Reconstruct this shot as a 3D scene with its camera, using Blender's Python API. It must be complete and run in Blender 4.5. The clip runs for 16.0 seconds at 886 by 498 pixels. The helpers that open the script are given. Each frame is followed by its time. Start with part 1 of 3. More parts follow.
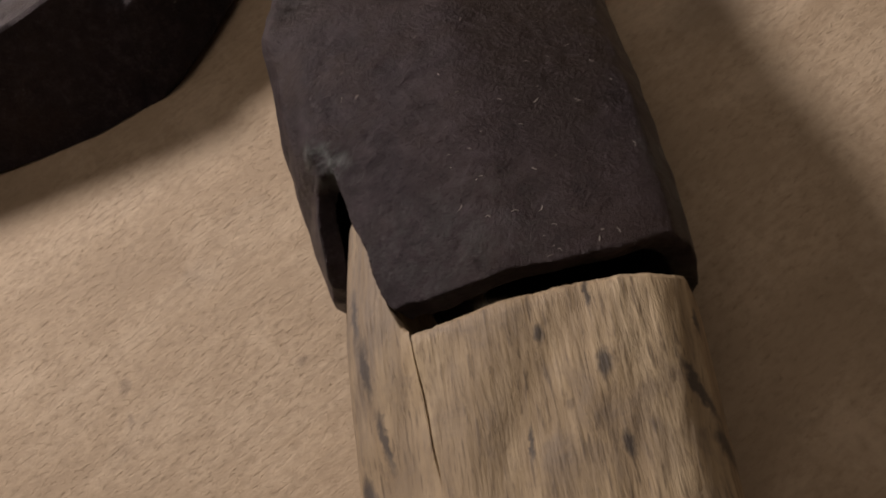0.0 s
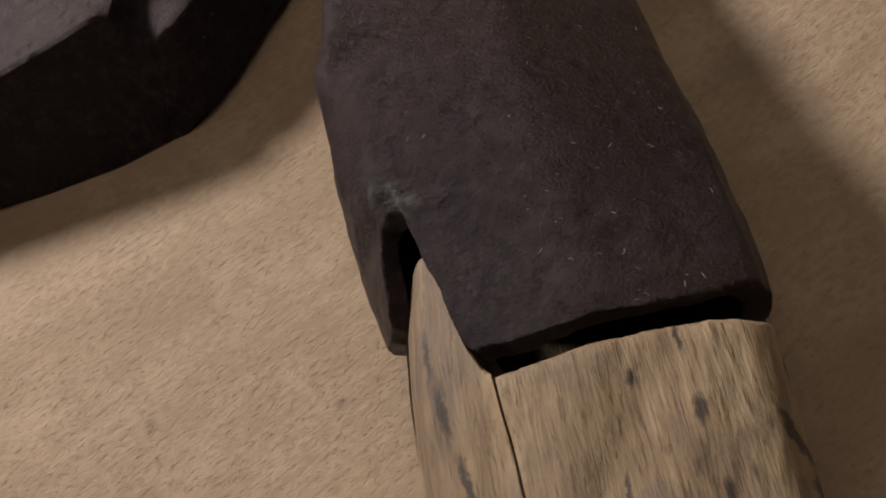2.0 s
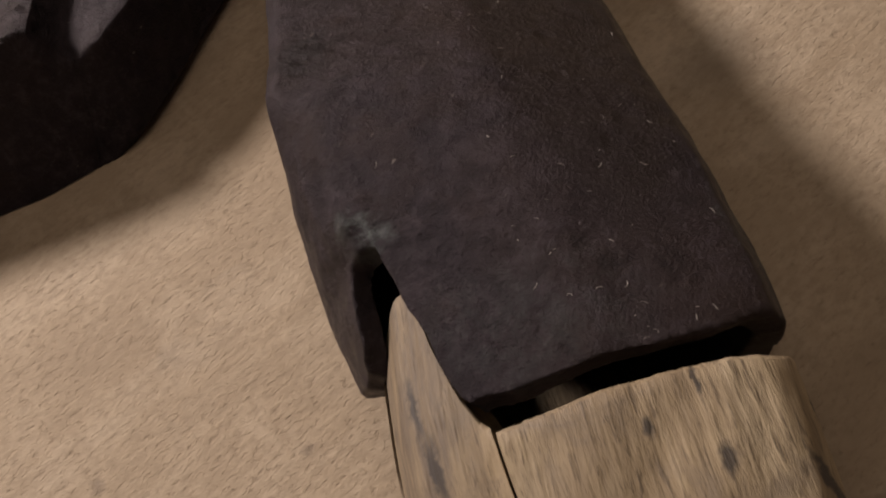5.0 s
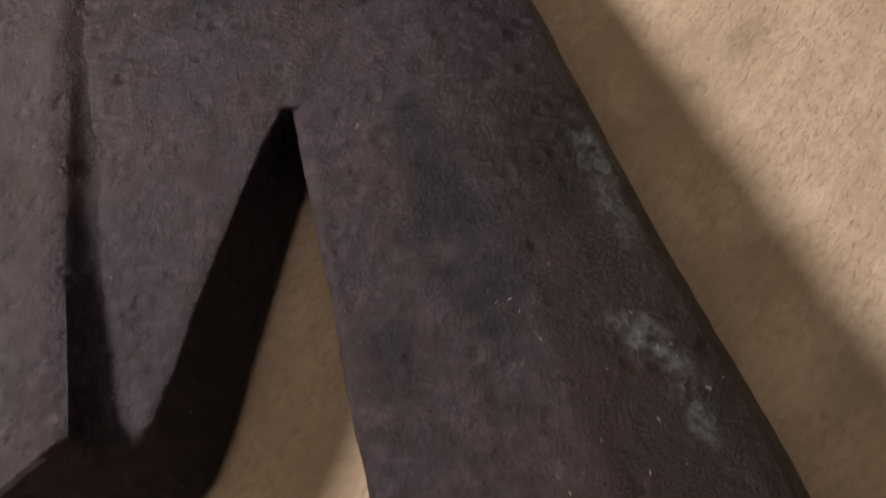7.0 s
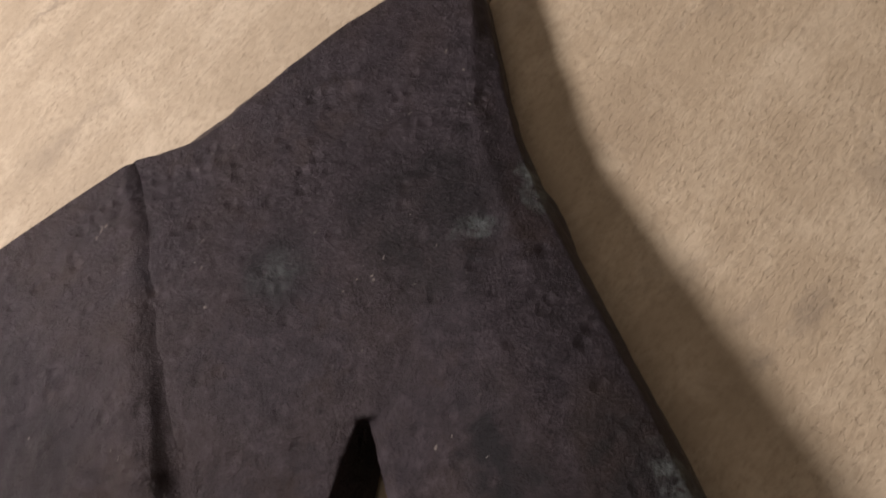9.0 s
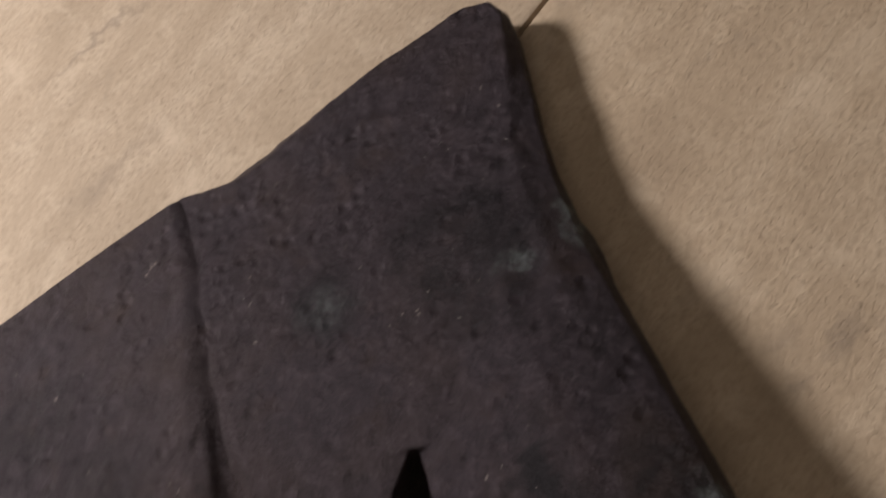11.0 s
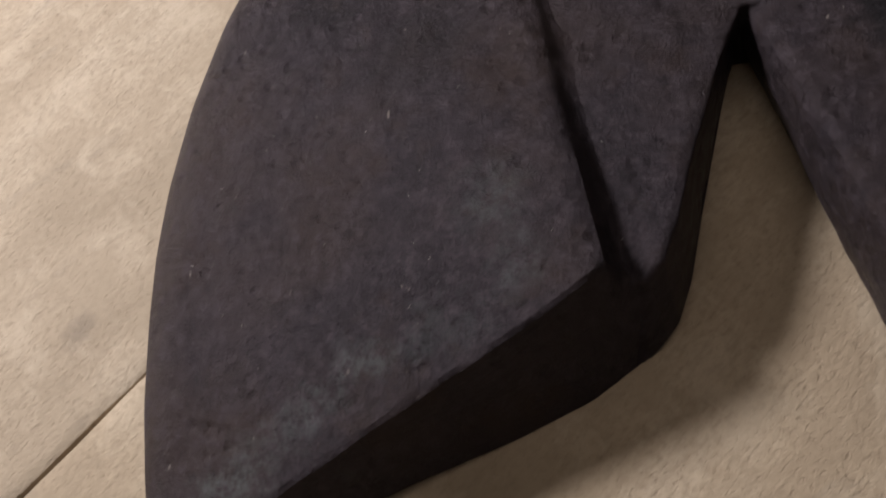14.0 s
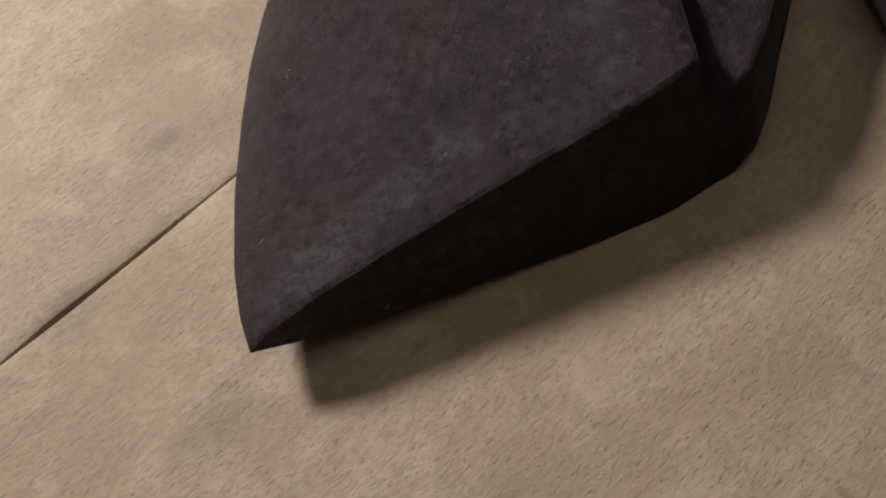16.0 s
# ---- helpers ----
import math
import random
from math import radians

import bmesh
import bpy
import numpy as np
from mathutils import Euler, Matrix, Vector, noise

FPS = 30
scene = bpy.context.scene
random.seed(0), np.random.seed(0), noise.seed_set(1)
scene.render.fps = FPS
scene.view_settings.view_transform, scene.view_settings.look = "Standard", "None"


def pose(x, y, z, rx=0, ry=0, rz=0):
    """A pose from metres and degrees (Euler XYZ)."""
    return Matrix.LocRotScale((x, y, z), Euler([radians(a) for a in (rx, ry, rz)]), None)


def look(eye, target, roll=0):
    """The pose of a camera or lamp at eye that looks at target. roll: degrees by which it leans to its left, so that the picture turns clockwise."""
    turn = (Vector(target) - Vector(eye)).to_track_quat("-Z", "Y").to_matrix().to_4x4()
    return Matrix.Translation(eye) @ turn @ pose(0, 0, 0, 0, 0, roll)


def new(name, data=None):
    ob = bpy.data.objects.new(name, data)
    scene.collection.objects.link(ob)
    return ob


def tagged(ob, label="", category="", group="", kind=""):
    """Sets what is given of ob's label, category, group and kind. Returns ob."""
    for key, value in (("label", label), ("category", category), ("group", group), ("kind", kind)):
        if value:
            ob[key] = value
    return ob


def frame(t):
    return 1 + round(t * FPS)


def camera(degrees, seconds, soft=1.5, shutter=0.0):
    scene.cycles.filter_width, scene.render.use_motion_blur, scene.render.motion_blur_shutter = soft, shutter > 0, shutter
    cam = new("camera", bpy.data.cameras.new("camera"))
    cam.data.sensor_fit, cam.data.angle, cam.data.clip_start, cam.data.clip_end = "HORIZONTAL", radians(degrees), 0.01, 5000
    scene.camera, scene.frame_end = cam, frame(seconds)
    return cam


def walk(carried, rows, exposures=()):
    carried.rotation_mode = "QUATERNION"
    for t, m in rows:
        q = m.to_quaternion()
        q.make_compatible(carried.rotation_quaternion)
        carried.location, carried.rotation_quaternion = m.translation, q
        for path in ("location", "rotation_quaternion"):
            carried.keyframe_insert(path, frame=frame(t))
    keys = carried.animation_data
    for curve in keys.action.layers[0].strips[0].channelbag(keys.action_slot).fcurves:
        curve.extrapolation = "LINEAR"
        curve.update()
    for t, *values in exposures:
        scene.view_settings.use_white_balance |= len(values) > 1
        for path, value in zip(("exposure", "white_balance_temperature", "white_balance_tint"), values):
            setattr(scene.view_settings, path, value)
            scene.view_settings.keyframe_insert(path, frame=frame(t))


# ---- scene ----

# ---------------------------------------------------------------- camera
cam = camera(50.0, 16.0, soft=1.8, shutter=0.3)
PATH = [
    (0.0, (0.0011, 0.0267, 0.1090), (-0.0394, 0.0811, 0.0100), -29.22),
    (0.5, (-0.0014, 0.0248, 0.1097), (-0.0415, 0.0794, 0.0106), -28.95),
    (1.0, (-0.0022, 0.0248, 0.1099), (-0.0416, 0.0802, 0.0110), -28.03),
    (1.5, (-0.0034, 0.0261, 0.1123), (-0.0410, 0.0865, 0.0157), -24.31),
    (2.0, (-0.0114, 0.0240, 0.1110), (-0.0460, 0.0849, 0.0135), -21.98),
    (2.5, (-0.0142, 0.0240, 0.1102), (-0.0455, 0.0860, 0.0124), -19.46),
    (3.0, (-0.0206, 0.0224, 0.1111), (-0.0458, 0.0862, 0.0126), -15.65),
    (3.2, (-0.0241, 0.0218, 0.1102), (-0.0465, 0.0859, 0.0113), -13.90),
    (5.3, (-0.0187, 0.0369, 0.1065), (-0.0444, 0.0975, 0.0062), -19.77),
    (5.5, (-0.0204, 0.0461, 0.1101), (-0.0453, 0.1019, 0.0068), -21.50),
    (6.0, (-0.0248, 0.0716, 0.1213), (-0.0513, 0.1192, 0.0143), -28.76),
    (6.5, (-0.0295, 0.0798, 0.1215), (-0.0560, 0.1255, 0.0137), -30.49),
    (7.0, (-0.0341, 0.0989, 0.1239), (-0.0609, 0.1441, 0.0160), -32.36),
    (7.5, (-0.0343, 0.1076, 0.1288), (-0.0624, 0.1528, 0.0213), -34.36),
    (8.0, (-0.0339, 0.1157, 0.1324), (-0.0645, 0.1634, 0.0267), -36.31),
    (8.5, (-0.0355, 0.1276, 0.1380), (-0.0659, 0.1745, 0.0318), -37.23),
    (10.8, (-0.0317, 0.1446, 0.1494), (-0.0640, 0.1909, 0.0435), -41.29),
    (11.0, (-0.0378, 0.1393, 0.1502), (-0.0695, 0.1860, 0.0443), -40.15),
    (11.5, (-0.0574, 0.1239, 0.1491), (-0.0890, 0.1695, 0.0426), -39.12),
    (12.0, (-0.0677, 0.1168, 0.1497), (-0.0999, 0.1621, 0.0434), -38.93),
    (12.5, (-0.0782, 0.1078, 0.1523), (-0.1093, 0.1518, 0.0451), -38.39),
    (13.0, (-0.0845, 0.0989, 0.1523), (-0.1154, 0.1424, 0.0448), -37.51),
    (13.5, (-0.0930, 0.0842, 0.1490), (-0.1200, 0.1306, 0.0417), -31.24),
    (14.0, (-0.0997, 0.0661, 0.1464), (-0.1257, 0.1153, 0.0401), -27.63),
    (14.5, (-0.1060, 0.0493, 0.1422), (-0.1313, 0.1000, 0.0364), -24.84),
    (15.0, (-0.1081, 0.0437, 0.1422), (-0.1330, 0.0948, 0.0366), -23.47),
    (15.5, (-0.1118, 0.0337, 0.1391), (-0.1359, 0.0869, 0.0342), -20.44),
    (16.0, (-0.1162, 0.0271, 0.1386), (-0.1395, 0.0813, 0.0340), -19.29),
]
EXPOSURES = [(0.0, -0.27, 6580, 14), (3.0, -0.32, 6620, 14), (5.5, -0.02, 6520, 14), (6.5, 0.32, 6350, 13), (7.5, 0.36, 6350, 12), (8.5, 0.15, 6200, 10), (11.0, -0.28, 6100, 10), (12.0, 0.02, 5800, 7), (13.5, -0.18, 5750, 7), (15.0, -0.46, 5850, 9), (16.0, -0.56, 5950, 9.5)]
walk(cam, [(t, look(eye, target, roll)) for t, eye, target, roll in PATH], EXPOSURES)

# ---------------------------------------------------------------- light
world = bpy.data.worlds.new("world")
scene.world = world
world.use_nodes = True
world.node_tree.nodes["Background"].inputs["Color"].default_value = (1.0, 0.82, 0.66, 1)
world.node_tree.nodes["Background"].inputs["Strength"].default_value = 0.0

# one warm lamp beyond the blade, high over the boards
lamp = new("display_lamp", bpy.data.lights.new("display_lamp", "AREA"))
lamp.data.shape, lamp.data.size = "DISK", 0.10
lamp.data.energy, lamp.data.color = 3.85, (1.0, 0.88, 0.79)
lamp.matrix_world = look((-0.465, 0.287, 0.318), (-0.115, 0.15, 0.0))
# a dim, unseen fill lamp added overhead to lift the shadows
fill_light = new("overhead_fill", bpy.data.lights.new("overhead_fill", "AREA"))
fill_light.data.shape, fill_light.data.size, fill_light.data.size_y = "RECTANGLE", 1.6, 1.6
fill_light.data.energy, fill_light.data.color = 7.5, (1.0, 0.82, 0.66)
fill_light.matrix_world = look((-0.1, 0.1, 1.88), (-0.1, 0.1, 0.0))


# ---------------------------------------------------------------- materials
DM = 0.1  # the axe is drawn in decimetres


def material(name):
    m = bpy.data.materials.new(name)
    m.use_nodes = True
    nt = m.node_tree
    return m, nt, nt.nodes["Principled BSDF"]


def node(nt, kind, **values):
    n = nt.nodes.new(kind)
    for key, value in values.items():
        n.inputs[key.replace("_", " ")].default_value = value
    return n


def coords(nt, scale=(1, 1, 1), turn=(0, 0, 0)):
    c, m = nt.nodes.new("ShaderNodeTexCoord"), nt.nodes.new("ShaderNodeMapping")
    m.vector_type = "TEXTURE"  # turned first, then scaled, so that grain follows the turned axes
    m.inputs["Scale"].default_value, m.inputs["Rotation"].default_value = [1 / k for k in scale], [-a for a in turn]
    nt.links.new(c.outputs["Object"], m.inputs["Vector"])
    return m.outputs["Vector"]


def noise_of(nt, vec, scale, detail=6.0, rough=0.6, distort=0.0):
    n = node(nt, "ShaderNodeTexNoise", Scale=scale, Detail=detail, Roughness=rough, Distortion=distort)
    nt.links.new(vec, n.inputs["Vector"])
    return n.outputs["Fac"]


def ramp(nt, fac, *stops):
    r = nt.nodes.new("ShaderNodeValToRGB")
    e = r.color_ramp.elements
    while len(e) < len(stops):
        e.new(0.5)
    for k, (at, colour) in enumerate(stops):
        e[k].position = at
        e[k].color = (*colour, 1) if len(colour) == 3 else colour
    nt.links.new(fac, r.inputs["Fac"])
    return r.outputs["Color"]


def mix(nt, fac, a, b, mode="MIX"):
    m = nt.nodes.new("ShaderNodeMix")
    m.data_type, m.blend_type = "RGBA", mode
    for socket, value in ((m.inputs[0], fac), (m.inputs[6], a), (m.inputs[7], b)):
        if isinstance(value, (int, float)):
            socket.default_value = value
        elif isinstance(value, tuple):
            socket.default_value = (*value, 1)
        else:
            nt.links.new(value, socket)
    return m.outputs[2]


def grey(v):
    return (v, v, v)


def bump(nt, shader, height, strength, distance, below=None):
    b = node(nt, "ShaderNodeBump", Strength=strength, Distance=distance)
    nt.links.new(height, b.inputs["Height"])
    if below is not None:
        nt.links.new(below, b.inputs["Normal"])
    nt.links.new(b.outputs["Normal"], shader.inputs["Normal"])
    return b.outputs["Normal"]


def blotch(nt, centre, radii, angle, soft=0.45, distort=0.5):
    """A mask, 1 inside an uneven oval of the given half-lengths (metres, in plan), 0 outside."""
    c = nt.nodes.new("ShaderNodeTexCoord")
    wob = node(nt, "ShaderNodeTexNoise", Scale=2.2 / max(radii), Detail=5.0, Roughness=0.65)
    nt.links.new(c.outputs["Object"], wob.inputs["Vector"])
    shift = nt.nodes.new("ShaderNodeVectorMath")
    shift.operation = "MULTIPLY_ADD"
    nt.links.new(wob.outputs["Color"], shift.inputs[0])
    k = 2.0 * distort * max(radii)
    shift.inputs[1].default_value = (k, k, 0)
    nt.links.new(c.outputs["Object"], shift.inputs[2])
    m = nt.nodes.new("ShaderNodeMapping")
    m.vector_type = "TEXTURE"
    m.inputs["Location"].default_value = (centre[0] * DM + k / 2, centre[1] * DM + k / 2, 0)
    m.inputs["Rotation"].default_value = (0, 0, radians(angle))
    m.inputs["Scale"].default_value = (radii[0], radii[1], 1000.0)
    nt.links.new(shift.outputs[0], m.inputs["Vector"])
    d = nt.nodes.new("ShaderNodeVectorMath")
    d.operation = "LENGTH"
    nt.links.new(m.outputs["Vector"], d.inputs[0])
    return ramp(nt, d.outputs["Value"], (1 - soft, grey(1.0)), (1.0, grey(0.0)))


def times(nt, a, b):
    return mix(nt, 1.0, a, b, "MULTIPLY")


def iron_material():
    m, nt, s = material("forged_iron")
    v = coords(nt)
    broad = noise_of(nt, v, 24, 5, 0.6)
    fine = noise_of(nt, v, 400, 9, 0.80)
    grit = noise_of(nt, v, 2000, 3, 0.65)
    base = ramp(nt, broad, (0.32, (0.0160, 0.0132, 0.0160)), (0.48, (0.0232, 0.0186, 0.0225)), (0.66, (0.0305, 0.0217, 0.0205)))
    base = mix(nt, ramp(nt, fine, (0.5, grey(0.0)), (0.66, grey(0.9))), base, (0.058, 0.046, 0.054))
    base = mix(nt, ramp(nt, fine, (0.34, grey(0.85)), (0.47, grey(0.0))), base, (0.0085, 0.0072, 0.0080))
    # sparkle put into the base colour as fine pale specks
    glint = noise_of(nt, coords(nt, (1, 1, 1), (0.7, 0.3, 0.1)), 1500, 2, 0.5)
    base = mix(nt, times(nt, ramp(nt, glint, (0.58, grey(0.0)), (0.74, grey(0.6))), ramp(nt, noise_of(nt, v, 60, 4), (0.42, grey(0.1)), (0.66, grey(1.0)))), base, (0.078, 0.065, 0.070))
    # brown rust bloom, dark scale, bluish-grey dust and a painted blade-edge sheen
    rust = noise_of(nt, v, 75, 8, 0.70)
    base = mix(nt, ramp(nt, rust, (0.54, grey(0.0)), (0.7, grey(0.65))), base, (0.030, 0.019, 0.014))
    # rust-brown tint paints in the shade of the facet towards the socket's outer edge
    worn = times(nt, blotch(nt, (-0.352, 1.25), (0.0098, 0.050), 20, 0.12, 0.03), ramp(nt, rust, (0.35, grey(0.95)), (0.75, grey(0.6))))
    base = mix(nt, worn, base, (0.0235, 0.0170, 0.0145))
    scale = noise_of(nt, coords(nt, (1, 1, 1), (0.5, 0.1, 0.4)), 95, 9, 0.75, 0.3)
    for centre, radii, angle, amount in (
            ((-0.647, 1.60), (0.0045, 0.010), 15, 0.95), ((-0.593, 1.466), (0.0055, 0.010), 20, 1.0), ((-0.533, 1.352), (0.0045, 0.009), 20, 0.95), ((-0.641, 1.274), (0.004, 0.007), 15, 0.8),
            ((-0.46, 1.545), (0.0055, 0.014), 17, 0.75), ((-0.31, 1.25), (0.0035, 0.009), 18, 0.7), ((-0.74, 1.98), (0.016, 0.018), 10, 0.75), ((-0.985, 1.925), (0.008, 0.009), 20, 0.8),
            ((-0.583, 1.06), (0.005, 0.006), 15, 0.7), ((-1.558, 1.795), (0.012, 0.008), 30, 0.6), ((-1.38, 1.64), (0.014, 0.010), 30, 0.5), ((-0.585, 1.45), (0.006, 0.02), 17, 0.8)):
        dark = times(nt, blotch(nt, centre, radii, angle), ramp(nt, scale, (0.38, grey(0.0)), (0.52, grey(amount))))
        base = mix(nt, dark, base, (0.0065, 0.0068, 0.0078))
    # the two patches along the blade's south edge paint its bluish sheen in
    dust_sheen = noise_of(nt, coords(nt, (1, 1, 1), (0.3, 0.2, 0.9)), 420, 8, 0.78, 0.2)
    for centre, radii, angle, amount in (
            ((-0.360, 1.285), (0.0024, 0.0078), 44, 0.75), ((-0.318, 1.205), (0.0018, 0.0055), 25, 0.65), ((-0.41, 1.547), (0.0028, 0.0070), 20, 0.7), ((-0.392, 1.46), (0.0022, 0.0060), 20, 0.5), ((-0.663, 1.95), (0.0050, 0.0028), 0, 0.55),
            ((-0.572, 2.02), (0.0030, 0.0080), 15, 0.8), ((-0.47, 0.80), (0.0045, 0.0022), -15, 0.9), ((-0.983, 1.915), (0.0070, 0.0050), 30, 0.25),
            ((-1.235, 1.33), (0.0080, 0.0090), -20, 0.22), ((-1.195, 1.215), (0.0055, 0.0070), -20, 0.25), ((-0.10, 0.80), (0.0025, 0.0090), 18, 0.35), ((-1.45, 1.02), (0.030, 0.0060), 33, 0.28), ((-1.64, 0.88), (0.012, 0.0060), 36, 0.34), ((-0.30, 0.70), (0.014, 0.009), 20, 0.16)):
        pale = times(nt, blotch(nt, centre, radii, angle, 0.7), ramp(nt, dust_sheen, (0.42, grey(0.0)), (0.58, grey(amount))))
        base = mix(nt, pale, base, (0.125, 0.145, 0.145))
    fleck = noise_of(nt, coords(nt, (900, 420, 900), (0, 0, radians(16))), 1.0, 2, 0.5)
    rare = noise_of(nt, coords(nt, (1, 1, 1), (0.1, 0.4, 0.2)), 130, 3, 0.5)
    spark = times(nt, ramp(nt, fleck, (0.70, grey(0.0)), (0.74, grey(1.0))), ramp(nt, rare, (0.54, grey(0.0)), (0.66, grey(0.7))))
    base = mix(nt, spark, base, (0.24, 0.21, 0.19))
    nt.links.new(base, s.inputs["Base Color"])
    s.inputs["Metallic"].default_value = 0.0
    s.inputs["Specular IOR Level"].default_value = 0.21
    s.inputs["Specular Tint"].default_value = (1.0, 0.88, 0.98, 1)
    nt.links.new(ramp(nt, fine, (0.35, grey(0.28)), (0.65, grey(0.54))), s.inputs["Roughness"])
    one = bump(nt, s, fine, 0.7, 0.0007)
    two = bump(nt, s, grit, 0.6, 0.00035, one)
    three = bump(nt, s, rust, 0.28, 0.0008, two)
    cells = node(nt, "ShaderNodeTexVoronoi", Scale=300.0, Randomness=1.0)
    nt.links.new(v, cells.inputs["Vector"])
    some = noise_of(nt, v, 110, 3, 0.5)
    pits = mix(nt, ramp(nt, some, (0.46, grey(0.0)), (0.60, grey(1.0))), grey(1.0), ramp(nt, cells.outputs["Distance"], (0.10, grey(0.0)), (0.42, grey(1.0))))
    bump(nt, s, pits, 0.55, 0.0006, three)
    return m


def handle_material():
    m, nt, s = material("worn_ash_wood")
    turn = (0, 0, radians(-18.8))
    grain = noise_of(nt, coords(nt, (260, 17, 260), turn), 1.0, 7, 0.65, 0.4)
    fibre = noise_of(nt, coords(nt, (1500, 60, 1500), turn), 1.0, 4, 0.6)
    broad = noise_of(nt, coords(nt), 45, 6, 0.65)
    base = ramp(nt, grain, (0.28, (0.25, 0.185, 0.112)), (0.5, (0.44, 0.34, 0.215)), (0.72, (0.55, 0.445, 0.30)))
    pore = noise_of(nt, coords(nt, (3000, 240, 3000), turn), 1.0, 2, 0.5, 0.1)
    base = mix(nt, ramp(nt, broad, (0.36, grey(0.8)), (0.58, grey(0.0))), base, (0.26, 0.195, 0.125))
    streak = noise_of(nt, coords(nt, (1900, 190, 1900), turn), 1.0, 5, 0.65, 0.25)
    base = mix(nt, ramp(nt, streak, (0.56, grey(0.0)), (0.70, grey(0.8))), base, (0.080, 0.058, 0.042))
    spot = noise_of(nt, coords(nt, (420, 210, 420), (0, 0, radians(14))), 1.0, 3, 0.5)
    base = mix(nt, ramp(nt, spot, (0.66, grey(0.0)), (0.74, grey(0.6))), base, (0.10, 0.078, 0.062))
    smudge = noise_of(nt, coords(nt, (1, 1, 1), (0.4, 0.2, 0.7)), 190, 7, 0.68, 0.5)
    base = mix(nt, ramp(nt, smudge, (0.50, grey(0.0)), (0.68, grey(0.6))), base, (0.19, 0.155, 0.125))
    weather = times(nt, blotch(nt, (-0.415, 0.645), (0.0058, 0.020), 20, 0.4, 0.15), ramp(nt, noise_of(nt, coords(nt, (700, 80, 700), turn), 1.0, 6, 0.72), (0.38, grey(0.95)), (0.64, grey(0.25))))
    base = mix(nt, weather, base, (0.17, 0.135, 0.105))
    base = mix(nt, ramp(nt, pore, (0.60, grey(0.0)), (0.70, grey(0.7))), base, (0.11, 0.078, 0.05))
    base = mix(nt, ramp(nt, fibre, (0.35, grey(0.35)), (0.55, grey(0.0))), base, (0.20, 0.15, 0.10))
    # dark gouges and ink-like knots
    for centre, radii, angle in (((-0.131, 0.581), (0.0009, 0.0017), 12), ((-0.103, 0.515), (0.0006, 0.0016), 25), ((-0.052, 0.575), (0.0006, 0.0040), 38), ((-0.192, 0.603), (0.0006, 0.0012), 15),
                                 ((-0.028, 0.535), (0.0009, 0.0018), 30), ((-0.185, 0.505), (0.0003, 0.0022), 10), ((-0.37, 0.57), (0.0008, 0.0045), 22), ((-0.40, 0.63), (0.0006, 0.0042), 20),
                                 ((-0.33, 0.50), (0.0005, 0.0040), 30), ((-0.345, 0.455), (0.0012, 0.0022), 40), ((0.01, 0.47), (0.0008, 0.0018), 20), ((-0.06, 0.64), (0.0003, 0.0016), 18), ((-0.155, 0.645), (0.0003, 0.0020), 17)):
        base = mix(nt, times(nt, blotch(nt, centre, radii, angle, 0.6, 0.28), grey(0.85)), base, (0.045, 0.040, 0.040))
    nt.links.new(base, s.inputs["Base Color"])
    s.inputs["Roughness"].default_value = 0.62
    one = bump(nt, s, streak, 0.4, 0.0006)
    bump(nt, s, fibre, 0.4, 0.0003, one)
    return m


